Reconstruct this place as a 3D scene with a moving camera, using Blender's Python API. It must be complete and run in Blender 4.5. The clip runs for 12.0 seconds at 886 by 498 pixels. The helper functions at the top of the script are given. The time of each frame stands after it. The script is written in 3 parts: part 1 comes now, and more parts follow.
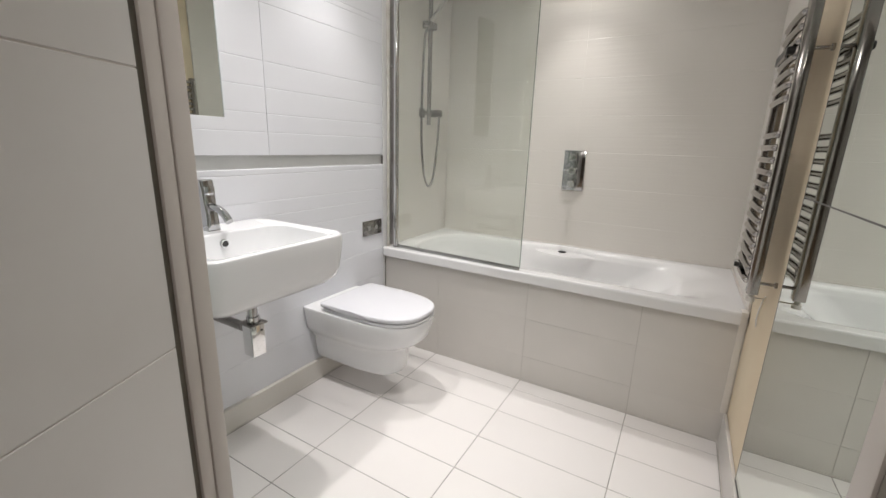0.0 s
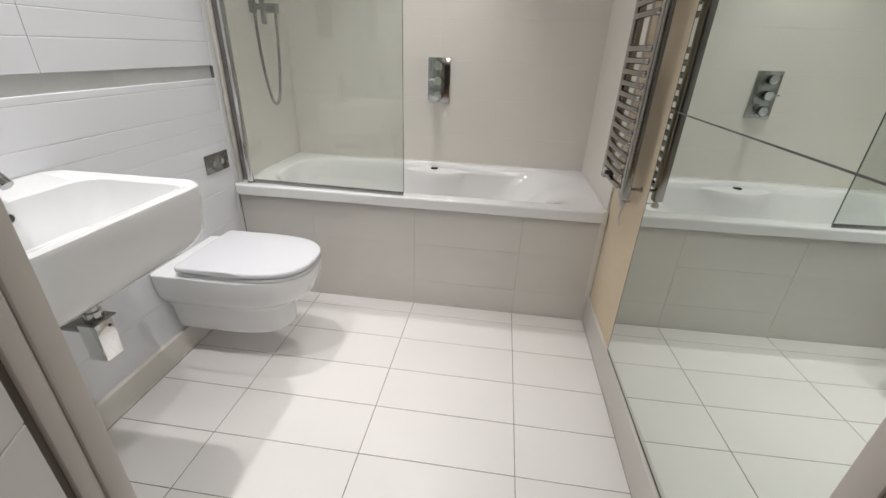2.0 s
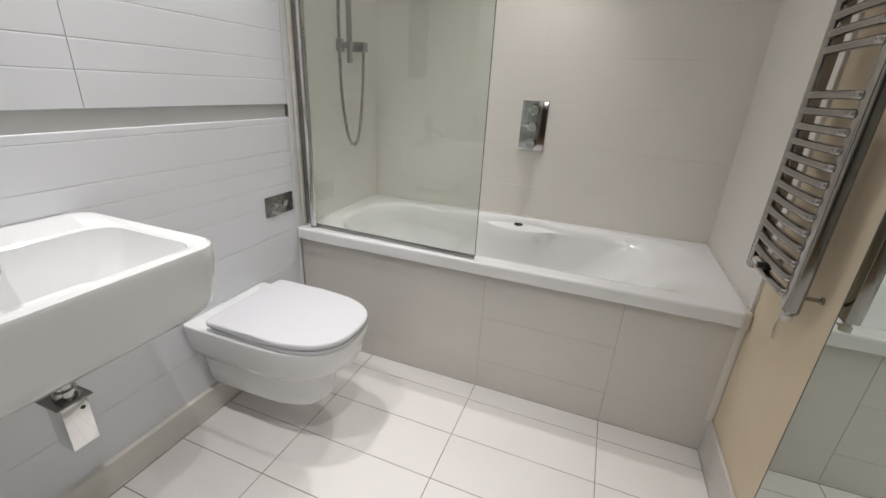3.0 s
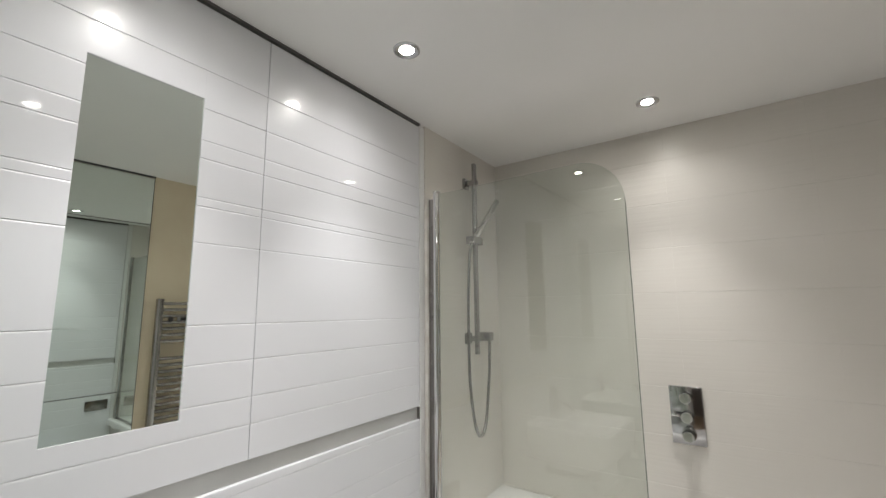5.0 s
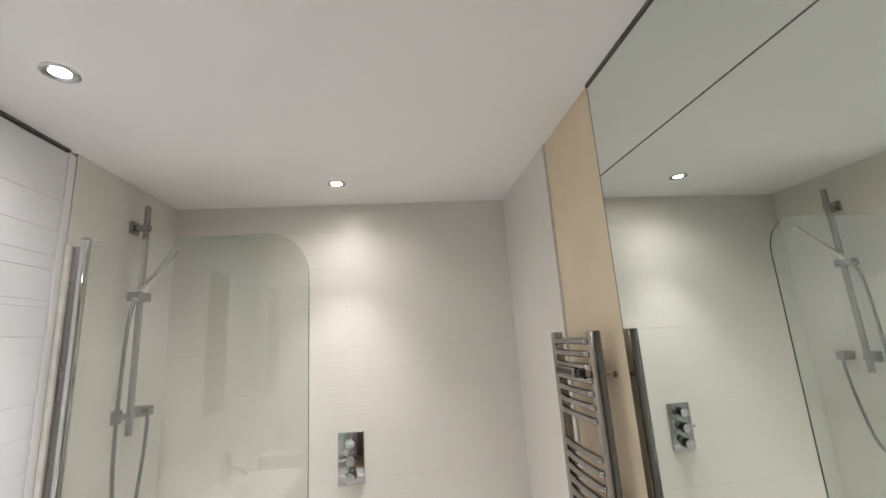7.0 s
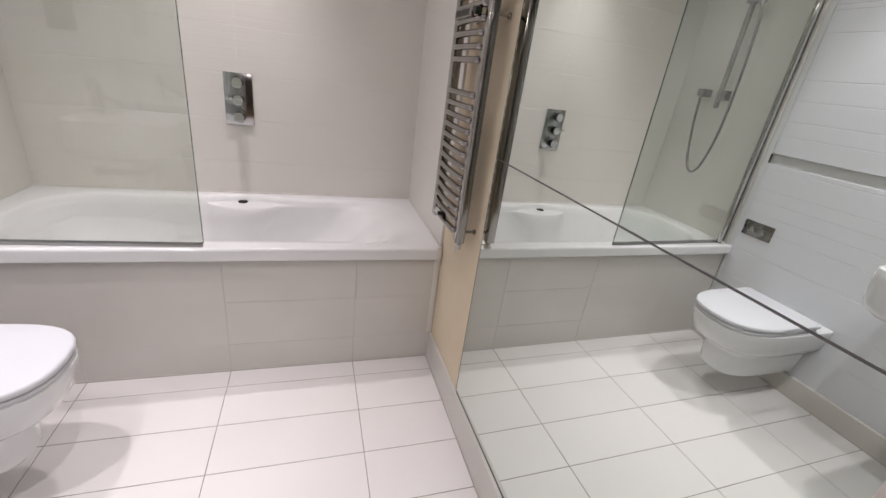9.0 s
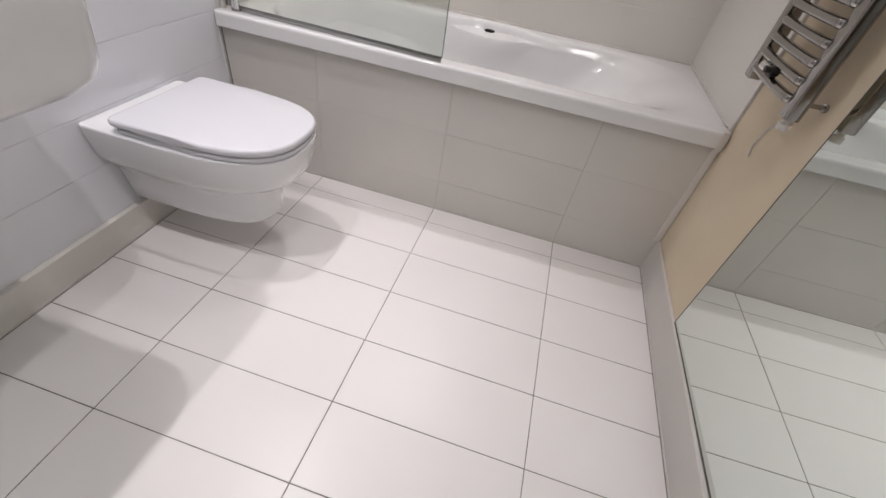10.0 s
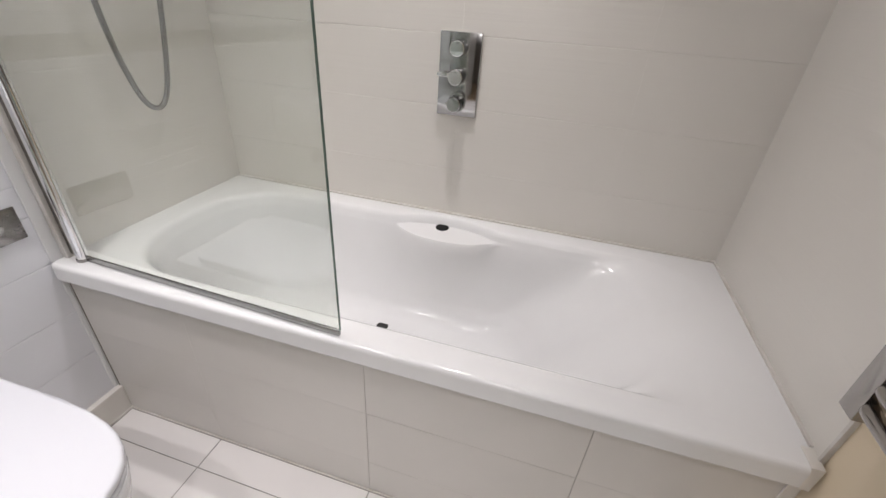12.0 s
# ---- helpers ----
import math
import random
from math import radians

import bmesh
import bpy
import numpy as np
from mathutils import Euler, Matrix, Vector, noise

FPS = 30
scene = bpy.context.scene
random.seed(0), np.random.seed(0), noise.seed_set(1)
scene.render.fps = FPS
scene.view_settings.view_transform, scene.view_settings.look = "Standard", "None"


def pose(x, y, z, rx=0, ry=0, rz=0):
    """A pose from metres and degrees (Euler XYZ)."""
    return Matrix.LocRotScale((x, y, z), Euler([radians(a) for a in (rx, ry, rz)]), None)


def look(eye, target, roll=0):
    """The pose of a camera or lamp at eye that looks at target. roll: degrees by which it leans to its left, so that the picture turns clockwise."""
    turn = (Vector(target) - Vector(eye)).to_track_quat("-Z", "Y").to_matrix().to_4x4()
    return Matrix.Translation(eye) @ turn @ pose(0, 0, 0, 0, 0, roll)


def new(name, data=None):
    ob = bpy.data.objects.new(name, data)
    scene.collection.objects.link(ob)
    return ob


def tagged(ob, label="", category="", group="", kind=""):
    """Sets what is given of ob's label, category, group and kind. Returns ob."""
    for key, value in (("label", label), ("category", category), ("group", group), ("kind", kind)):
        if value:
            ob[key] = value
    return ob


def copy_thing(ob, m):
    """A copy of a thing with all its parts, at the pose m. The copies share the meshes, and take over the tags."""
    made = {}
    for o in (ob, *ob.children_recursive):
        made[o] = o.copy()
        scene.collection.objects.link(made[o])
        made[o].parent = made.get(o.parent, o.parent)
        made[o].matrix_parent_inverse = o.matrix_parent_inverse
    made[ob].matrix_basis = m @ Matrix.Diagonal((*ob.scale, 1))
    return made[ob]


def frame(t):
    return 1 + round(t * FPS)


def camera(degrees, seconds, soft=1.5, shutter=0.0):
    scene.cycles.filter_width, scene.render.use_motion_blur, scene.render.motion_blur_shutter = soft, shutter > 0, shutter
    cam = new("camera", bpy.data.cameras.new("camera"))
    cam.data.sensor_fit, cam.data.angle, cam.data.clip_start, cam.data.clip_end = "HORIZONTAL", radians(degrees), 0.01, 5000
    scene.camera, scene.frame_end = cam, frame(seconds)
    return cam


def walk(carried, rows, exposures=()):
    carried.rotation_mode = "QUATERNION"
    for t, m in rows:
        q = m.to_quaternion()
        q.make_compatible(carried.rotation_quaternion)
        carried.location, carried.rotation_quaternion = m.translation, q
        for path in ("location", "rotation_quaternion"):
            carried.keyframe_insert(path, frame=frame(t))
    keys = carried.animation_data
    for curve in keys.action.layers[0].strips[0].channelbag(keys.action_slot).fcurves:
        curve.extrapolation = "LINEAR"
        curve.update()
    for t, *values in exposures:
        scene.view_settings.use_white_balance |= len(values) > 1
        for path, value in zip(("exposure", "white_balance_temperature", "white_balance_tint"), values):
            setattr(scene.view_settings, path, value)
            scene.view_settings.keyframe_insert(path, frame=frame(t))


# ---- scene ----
cam = camera(94.1, 12.0)
PATH = [
    (0, (1.428, -1.838, 1.146), (0.461, -0.157, 0.657), 1.8),
    (0.5, (1.308, -1.78, 1.138), (0.709, 0.01, 0.476), 1.3),
    (1, (1.231, -1.81, 1.173), (0.904, 0.019, 0.432), 1.2),
    (1.5, (1.205, -1.833, 1.186), (0.974, -0.016, 0.383), 1.5),
    (2, (1.204, -1.768, 1.181), (0.988, 0.018, 0.308), 2.2),
    (2.5, (1.193, -1.547, 1.169), (0.866, 0.231, 0.312), 3.0),
    (2.7, (1.198, -1.47, 1.169), (0.747, 0.299, 0.352), 3.1),
    (4.3, (1.043, -1.341, 1.344), (-0.139, 0.268, 1.227), 2.4),
    (4.5, (1.034, -1.351, 1.374), (-0.148, 0.262, 1.392), 1.5),
    (5, (1.052, -1.373, 1.463), (-0.08, 0.249, 1.758), -0.6),
    (5.5, (1.054, -1.394, 1.53), (0.103, 0.299, 2.009), -2.4),
    (6, (1.087, -1.388, 1.549), (0.469, 0.437, 2.087), -3.5),
    (6.5, (1.103, -1.404, 1.566), (0.918, 0.52, 2.077), -4.4),
    (7, (1.12, -1.474, 1.56), (1.329, 0.472, 1.972), -3.7),
    (7.2, (1.108, -1.504, 1.548), (1.488, 0.431, 1.883), -3.3),
    (9, (1.177, -1.548, 1.259), (1.78, 0.19, 0.474), 7.7),
    (9.5, (1.152, -1.503, 1.107), (1.343, 0.105, -0.067), 14.8),
    (10, (1.128, -1.353, 1.021), (0.899, 0.117, -0.316), 10.6),
    (10.5, (1.104, -1.221, 1.033), (0.749, 0.264, -0.258), 6.7),
    (11, (1.103, -1.086, 1.123), (0.729, 0.558, 0.048), 3.2),
    (11.5, (1.142, -0.884, 1.188), (0.898, 0.821, 0.171), 4.0),
    (12, (1.168, -0.595, 1.202), (0.738, 1.070, 0.182), 4.1),
]
EXPOSURES = [(0, -0.10, 6500, 11), (1, -0.24, 6450, 10), (2.0, -0.24, 6450, 10), (2.5, -0.34, 6450, 10), (4.5, -0.40, 6500, 9), (5.0, -0.24, 6500, 9), (5.5, -0.20, 6550, 11), (6.5, 0.0, 6550, 11), (7.0, 0.16, 6550, 11),
             (7.2, 0.16, 6550, 11), (9.0, -0.16, 6400, 19), (9.5, -0.30, 6400, 18), (10.0, -0.38, 6400, 17), (10.5, -0.46, 6400, 13), (11.5, -0.26, 6400, 13), (12, -0.18, 6400, 15)]
walk(cam, [(t, look(eye, target, roll)) for t, eye, target, roll in PATH], EXPOSURES)

# ---- the plan, in metres ----
LEFT, RIGHT, BACK, DOORWALL, CEIL = -0.018, 1.708, 0.683, -1.45, 2.282
RIM, LIP = 0.570, -0.022
LAMPS = [(0.275, -0.45), (0.842, 0.37), (0.275, -1.05), (1.10, -1.05)]
OPEN_L, OPEN_R, HEAD = 0.73, 1.572, 2.10

# ---- world and lamps ----
world = bpy.data.worlds.new("world")
scene.world = world
world.use_nodes = True
world.node_tree.nodes["Background"].inputs[0].default_value = (0.6, 0.55, 0.5, 1)
world.node_tree.nodes["Background"].inputs[1].default_value = 0.03
LAMP_COLOUR = (1.0, 0.975, 0.95)
for name, watts, cone, blend in (("downlight_beam", 43.0, 74, 1.0), ("downlight_spill", 11.0, 152, 1.0)):
    for x, y in LAMPS:
        lamp = bpy.data.lights.new(name, "SPOT")
        lamp.energy, lamp.color, lamp.shadow_soft_size = watts, LAMP_COLOUR, 0.022
        lamp.spot_size, lamp.spot_blend = radians(cone), blend
        ob = new(name, lamp)
        ob.location = (x, y, CEIL - 0.012)
# Added fill lamp in the hall; no fitting is known there.
hall = bpy.data.lights.new("hall_ceiling_light", "AREA")
hall.energy, hall.color, hall.size = 9.0, (1.0, 0.95, 0.89), 0.3
ob = new("hall_ceiling_light", hall)
ob.location = (1.5, -2.6, 2.26)


# ---- materials ----
def material(name, colour, rough=0.5, metal=0.0, **more):
    m = bpy.data.materials.new(name)
    m.use_nodes = True
    b = m.node_tree.nodes["Principled BSDF"]
    b.inputs["Base Color"].default_value = (*colour, 1)
    b.inputs["Roughness"].default_value = rough
    b.inputs["Metallic"].default_value = metal
    for key, value in more.items():
        b.inputs[key.replace("_", " ")].default_value = value
    return m


def link(m, a, ao, b, bi):
    m.node_tree.links.new(a.outputs[ao], b.inputs[bi])


def noise_node(m, scale, detail=4.0, stretch=(1, 1, 1), rough=0.5):
    t = m.node_tree.nodes
    co, mp, nz = t.new("ShaderNodeTexCoord"), t.new("ShaderNodeMapping"), t.new("ShaderNodeTexNoise")
    mp.inputs["Scale"].default_value = stretch
    nz.inputs["Scale"].default_value, nz.inputs["Detail"].default_value, nz.inputs["Roughness"].default_value = scale, detail, rough
    geo = t.new("ShaderNodeNewGeometry")
    link(m, geo, "Position", mp, "Vector")
    link(m, mp, "Vector", nz, "Vector")
    return nz


def vary(m, scale, low, high, stretch=(1, 1, 1), piece=0.0):
    """The base colour between two tones by a soft noise, and a little by piece."""
    t = m.node_tree.nodes
    b, nz, ramp = t["Principled BSDF"], noise_node(m, scale, 5.0, stretch), t.new("ShaderNodeValToRGB")
    ramp.color_ramp.elements[0].position, ramp.color_ramp.elements[1].position = 0.25, 0.75
    ramp.color_ramp.elements[0].color, ramp.color_ramp.elements[1].color = (*low, 1), (*high, 1)
    link(m, nz, "Fac", ramp, "Fac")
    if piece:
        info, mr, mix = t.new("ShaderNodeObjectInfo"), t.new("ShaderNodeMapRange"), t.new("ShaderNodeHueSaturation")
        mr.inputs["To Min"].default_value, mr.inputs["To Max"].default_value = 1 - piece, 1 + piece
        link(m, info, "Random", mr, "Value")
        link(m, mr, "Result", mix, "Value")
        link(m, ramp, "Color", mix, "Color")
        link(m, mix, "Color", b, "Base Color")
    else:
        link(m, ramp, "Color", b, "Base Color")


def bump(m, scale, strength, distance=0.001, stretch=(1, 1, 1), detail=4.0, rough=0.5):
    t = m.node_tree.nodes
    nz, bp = noise_node(m, scale, detail, stretch, rough), t.new("ShaderNodeBump")
    bp.inputs["Strength"].default_value, bp.inputs["Distance"].default_value = strength, distance
    link(m, nz, "Fac", bp, "Height")
    old = t["Principled BSDF"].inputs["Normal"]
    if old.is_linked:
        m.node_tree.links.new(old.links[0].from_socket, bp.inputs["Normal"])
    link(m, bp, "Normal", t["Principled BSDF"], "Normal")


def rough_vary(m, scale, low, high):
    t = m.node_tree.nodes
    nz, mr = noise_node(m, scale, 5.0), t.new("ShaderNodeMapRange")
    mr.inputs["From Min"].default_value, mr.inputs["From Max"].default_value = 0.3, 0.7
    mr.inputs["To Min"].default_value, mr.inputs["To Max"].default_value = low, high
    link(m, nz, "Fac", mr, "Value")
    link(m, mr, "Result", t["Principled BSDF"], "Roughness")


LACQUER = material("white_gloss_lacquer", (0.80, 0.80, 0.80), 0.3, Coat_Weight=1.0, Coat_Roughness=0.035)
vary(LACQUER, 2.2, (0.74, 0.745, 0.782), (0.75, 0.755, 0.79))
bump(LACQUER, 5, 0.05, 0.002, detail=0)
LACQUER_EDGE = material("white_lacquer_edge", (0.78, 0.78, 0.78), 0.3)
RECESS = material("grey_recess_lining", (0.6, 0.6, 0.59), 0.45)
vary(RECESS, 8, (0.56, 0.56, 0.55), (0.62, 0.62, 0.61))
FLOORTILE = material("white_floor_tile", (0.72, 0.69, 0.67), 0.3)
vary(FLOORTILE, 3.5, (0.765, 0.735, 0.72), (0.795, 0.765, 0.75), piece=0.015)
bump(FLOORTILE, 11, 0.05, 0.002, detail=3)
rough_vary(FLOORTILE, 2.5, 0.29, 0.34)
FLOORGROUT = material("dark_floor_grout", (0.10, 0.095, 0.09), 0.9)
vary(FLOORGROUT, 14, (0.06, 0.055, 0.05), (0.34, 0.31, 0.28))
WALLTILE = material("cream_relief_wall_tile", (0.68, 0.655, 0.625), 0.3)
vary(WALLTILE, 2.0, (0.70, 0.668, 0.623), (0.735, 0.703, 0.658), piece=0.004)
bump(WALLTILE, 26, 0.26, 0.004, (0.10, 0.10, 3.0), 4.0, 0.55)
bump(WALLTILE, 4, 0.25, 0.006, (0.35, 0.35, 1.5), 2.0)
rough_vary(WALLTILE, 6, 0.29, 0.36)
PLAINTILE = material("cream_smooth_tile", (0.66, 0.63, 0.60), 0.28)
vary(PLAINTILE, 3.0, (0.60, 0.575, 0.54), (0.65, 0.62, 0.585), piece=0.012)
bump(PLAINTILE, 30, 0.10, 0.002, (0.3, 0.3, 2.0))
WALLGROUT = material("cream_wall_grout", (0.66, 0.63, 0.595), 0.5)
vary(WALLGROUT, 9, (0.62, 0.59, 0.555), (0.69, 0.66, 0.625))
PANELGROUT = material("grey_panel_grout", (0.4, 0.37, 0.34), 0.8)
vary(PANELGROUT, 5, (0.28, 0.26, 0.24), (0.62, 0.59, 0.55))
SEALANT = material("white_sealant", (0.66, 0.64, 0.60), 0.4)
vary(SEALANT, 18, (0.55, 0.51, 0.46), (0.70, 0.68, 0.65))
CREAM = material("cream_matt_paint", (0.72, 0.60, 0.43), 0.75)
vary(CREAM, 5, (0.68, 0.565, 0.41), (0.74, 0.635, 0.475))
bump(CREAM, 60, 0.2, 0.001)
CEILING = material("white_ceiling_paint", (0.74, 0.725, 0.71), 0.85)
vary(CEILING, 1.6, (0.87, 0.86, 0.845), (0.89, 0.88, 0.865))
bump(CEILING, 90, 0.15, 0.001)
CERAMIC = material("white_glazed_ceramic", (0.79, 0.79, 0.80), 0.07, Coat_Weight=0.4, Coat_Roughness=0.04)
bump(CERAMIC, 6, 0.04, 0.004, detail=1)
ACRYLIC = material("white_acrylic_bath", (0.80, 0.795, 0.79), 0.12, Coat_Weight=0.3, Coat_Roughness=0.05)
vary(ACRYLIC, 4, (0.76, 0.755, 0.755), (0.80, 0.795, 0.795))
bump(ACRYLIC, 5, 0.05, 0.004, detail=1)
SEATPLASTIC = material("white_seat_plastic", (0.68, 0.68, 0.715), 0.12)
CHROME = material("polished_chrome", (0.50, 0.50, 0.50), 0.06, 1.0)
rough_vary(CHROME, 20, 0.05, 0.14)
POLISHED = material("bright_polished_chrome", (0.78, 0.78, 0.78), 0.05, 1.0)
BRUSHED = material("satin_bright_chrome", (0.80, 0.80, 0.79), 0.22, 1.0)
DARKCHROME = material("dark_polished_chrome", (0.37, 0.365, 0.36), 0.17, 1.0)
RAILCHROME = material("dark_radiator_chrome", (0.37, 0.35, 0.335), 0.12, 1.0)
STEEL = material("brushed_chrome", (0.30, 0.285, 0.275), 0.2, 1.0)
rough_vary(STEEL, 40, 0.16, 0.3)
MIRROR = material("silvered_mirror", (0.77, 0.825, 0.785), 0.004, 1.0)
DARK = material("black_plastic", (0.015, 0.014, 0.013), 0.4)
BLACK = material("matt_black_rubber", (0.006, 0.006, 0.006), 0.7, Specular_IOR_Level=0.2)
SEAL = material("brown_grey_door_seal", (0.17, 0.15, 0.12), 0.6)
TRIM = material("dark_grey_trim", (0.10, 0.095, 0.09), 0.45)
# Chrome coloured dark in place of the dark surroundings it mirrors.
GRIPMETAL = material("shaded_fluted_chrome", (0.10, 0.10, 0.10), 0.16, 1.0)
HOSE = material("ribbed_chrome_hose", (0.33, 0.33, 0.32), 0.26, 1.0)
FRAMEPAINT = material("beige_satin_paint", (0.60, 0.55, 0.51), 0.35)
vary(FRAMEPAINT, 4, (0.57, 0.52, 0.48), (0.62, 0.575, 0.535))
bump(FRAMEPAINT, 50, 0.08, 0.001)
DOORPAINT = material("pale_grey_door_paint", (0.62, 0.60, 0.58), 0.3)
vary(DOORPAINT, 3, (0.59, 0.565, 0.54), (0.64, 0.62, 0.60))
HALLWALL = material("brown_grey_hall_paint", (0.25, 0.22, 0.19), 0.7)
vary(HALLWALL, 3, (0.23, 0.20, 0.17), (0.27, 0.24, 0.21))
HALLFLOOR = material("oak_hall_floor", (0.30, 0.21, 0.13), 0.4)
vary(HALLFLOOR, 4, (0.24, 0.16, 0.10), (0.34, 0.25, 0.16), (1, 8, 1))
GLOW = material("lamp_glow", (1, 1, 1), 0.5, Emission_Color=(1.0, 0.95, 0.88, 1), Emission_Strength=130.0)
GLASS = material("clear_safety_glass", (0.81, 0.845, 0.805), 0.0, Transmission_Weight=1.0, IOR=1.6)
GLASSEDGE = material("green_glass_edge", (0.10, 0.16, 0.13), 0.15)


# ---- builders ----
def base(ob):
    return ob.location + base(ob.parent) if ob else Vector((0, 0, 0))


def mesh_of(name, bm, mat, smooth=False, local=None):
    if local is not None:
        bmesh.ops.translate(bm, verts=bm.verts, vec=-Vector(local))
    bmesh.ops.recalc_face_normals(bm, faces=bm.faces)
    me = bpy.data.meshes.new(name)
    bm.to_mesh(me)
    bm.free()
    me.materials.append(mat)
    if smooth:
        me.shade_smooth()
        me.set_sharp_from_angle(angle=radians(32))
    return me


def part(name, bm, mat, parent=None, label="", smooth=True, kind="", category=""):
    ob = new(name, mesh_of(name, bm, mat, smooth, base(parent) if parent else None))
    ob.parent = parent
    return tagged(ob, label, category, kind=kind)


def thing(name, label, category, at, group="", kind=""):
    ob = new(name)
    ob.location = at
    return tagged(ob, label, category, group, kind)


def box(x0, x1, y0, y1, z0, z1, bevel=0.0, steps=2, bm=None):
    part_bm = bmesh.new()
    bmesh.ops.create_cube(part_bm, size=1.0)
    for v in part_bm.verts:
        v.co = Vector(((x0 + x1) / 2 + v.co.x * (x1 - x0), (y0 + y1) / 2 + v.co.y * (y1 - y0), (z0 + z1) / 2 + v.co.z * (z1 - z0)))
    if bevel:
        bmesh.ops.bevel(part_bm, geom=part_bm.edges[:], offset=bevel, segments=steps, affect="EDGES", profile=0.5)
    if bm is None:
        return part_bm
    me = bpy.data.meshes.new("join")
    part_bm.to_mesh(me)
    bm.from_mesh(me)
    bpy.data.meshes.remove(me)
    part_bm.free()
    return bm


def loft(rings, cap_start=True, cap_end=True, closed=True, bm=None):
    bm = bm or bmesh.new()
    made = [[bm.verts.new(p) for p in ring] for ring in rings]
    n = len(made[0])
    for a, b in zip(made, made[1:]):
        for i in range(n if closed else n - 1):
            j = (i + 1) % n
            bm.faces.new((a[i], a[j], b[j], b[i]))
    if cap_start:
        bm.faces.new(made[0])
    if cap_end:
        bm.faces.new(list(reversed(made[-1])))
    return bm


def tube(points, radius, n=14, bm=None, cap=True):
    """A round tube along points; radius one number or one per point."""
    pts = [Vector(p) for p in points]
    radii = radius if isinstance(radius, (list, tuple)) else [radius] * len(pts)
    rings, side = [], None
    for i, p in enumerate(pts):
        along = (pts[min(i + 1, len(pts) - 1)] - pts[max(i - 1, 0)]).normalized()
        if side is None:
            side = along.orthogonal().normalized()
        side = (side - along * side.dot(along)).normalized()
        up = along.cross(side)
        rings.append([p + radii[i] * (math.cos(2 * math.pi * k / n) * side + math.sin(2 * math.pi * k / n) * up) for k in range(n)])
    return loft(rings, cap, cap, bm=bm)


def spline(points, steps=10):
    """A smooth way through the points."""
    p = [Vector(q) for q in points]
    p = [p[0] * 2 - p[1]] + p + [p[-1] * 2 - p[-2]]
    out = []
    for i in range(1, len(p) - 2):
        for k in range(steps):
            t = k / steps
            out.append(0.5 * (2 * p[i] + (p[i + 1] - p[i - 1]) * t + (2 * p[i - 1] - 5 * p[i] + 4 * p[i + 1] - p[i + 2]) * t * t + (3 * p[i] - p[i - 1] - 3 * p[i + 1] + p[i + 2]) * t ** 3))
    return out + [p[-2]]


def rrect(x0, x1, y0, y1, radii, z, n=8, e=6):
    """A rounded rectangle as a ring of points; radii for the corners (x1,y1), (x0,y1), (x0,y0), (x1,y0)."""
    if not isinstance(radii, (list, tuple)):
        radii = [radii] * 4
    ends = []
    for (cx, cy, sx, sy, a0), r in zip(((x1, y1, -1, -1, 0), (x0, y1, 1, -1, 90), (x0, y0, 1, 1, 180), (x1, y0, -1, 1, 270)), radii):
        ends.append([Vector((cx + sx * r + r * math.cos(radians(a0 + 90 * k / n)), cy + sy * r + r * math.sin(radians(a0 + 90 * k / n)), z)) for k in range(n + 1)])
    ring = []
    for i, c in enumerate(ends):
        ring += c
        nxt = ends[(i + 1) % 4][0]
        ring += [c[-1].lerp(nxt, k / e) for k in range(1, e)]
    return ring


def plate(outline, z0, z1, bevel=0.0, steps=2):
    """A prism of an outline of (x, y), with its upper and lower edges rounded."""
    bm = bmesh.new()
    bm.faces.new([bm.verts.new((x, y, z0)) for x, y, *_ in outline])
    ret = bmesh.ops.extrude_face_region(bm, geom=bm.faces[:])
    for v in [g for g in ret["geom"] if isinstance(g, bmesh.types.BMVert)]:
        v.co.z = z1
    if bevel:
        edges = [ed for ed in bm.edges if abs(ed.verts[0].co.z - ed.verts[1].co.z) < 1e-6]
        bmesh.ops.bevel(bm, geom=edges, offset=bevel, segments=steps, affect="EDGES", profile=0.5)
    return bm


PIECES = {}


def rounded_rows(x, y, z, r):
    """A tile with its long upper and lower edges rounded and its short edges sharp."""
    bm = box(-x, x, -y, y, -z, z)
    edges = [ed for ed in bm.edges if abs(ed.verts[0].co.z - ed.verts[1].co.z) < 1e-6 and abs((ed.verts[0].co - ed.verts[1].co).length - 2 * max(x, y)) < 1e-6]
    bmesh.ops.bevel(bm, geom=edges, offset=r, segments=2, affect="EDGES", profile=0.5)
    return bm


def piece(name, size, at, mat, parent, bevel=0.0012, rows=False):
    """One tile or strip, centred at a place; alike sizes share their mesh."""
    key = (name, mat.name, bevel, *(round(s, 4) for s in size))
    if key not in PIECES:
        x, y, z = (s / 2 for s in size)
        PIECES[key] = mesh_of(name, rounded_rows(x, y, z, bevel) if rows else box(-x, x, -y, y, -z, z, bevel, 1), mat)
    ob = new(name, PIECES[key])
    ob.parent = parent
    ob.location = Vector(at) - (base(parent) if parent else Vector((0, 0, 0)))
    return ob


def spans(a, b, start, step):
    """The stretch a..b cut at start + k * step."""
    k = math.ceil((a - start) / step + 1e-6)
    cuts = [a]
    while start + k * step < b - 1e-6:
        if start + k * step - a > 0.004:
            cuts.append(start + k * step)
        k += 1
    return list(zip(cuts, cuts[1:] + [b]))


def structure(name, bm, mat, label="", smooth=False):
    return part(name, bm, mat, None, label, smooth, "structure")


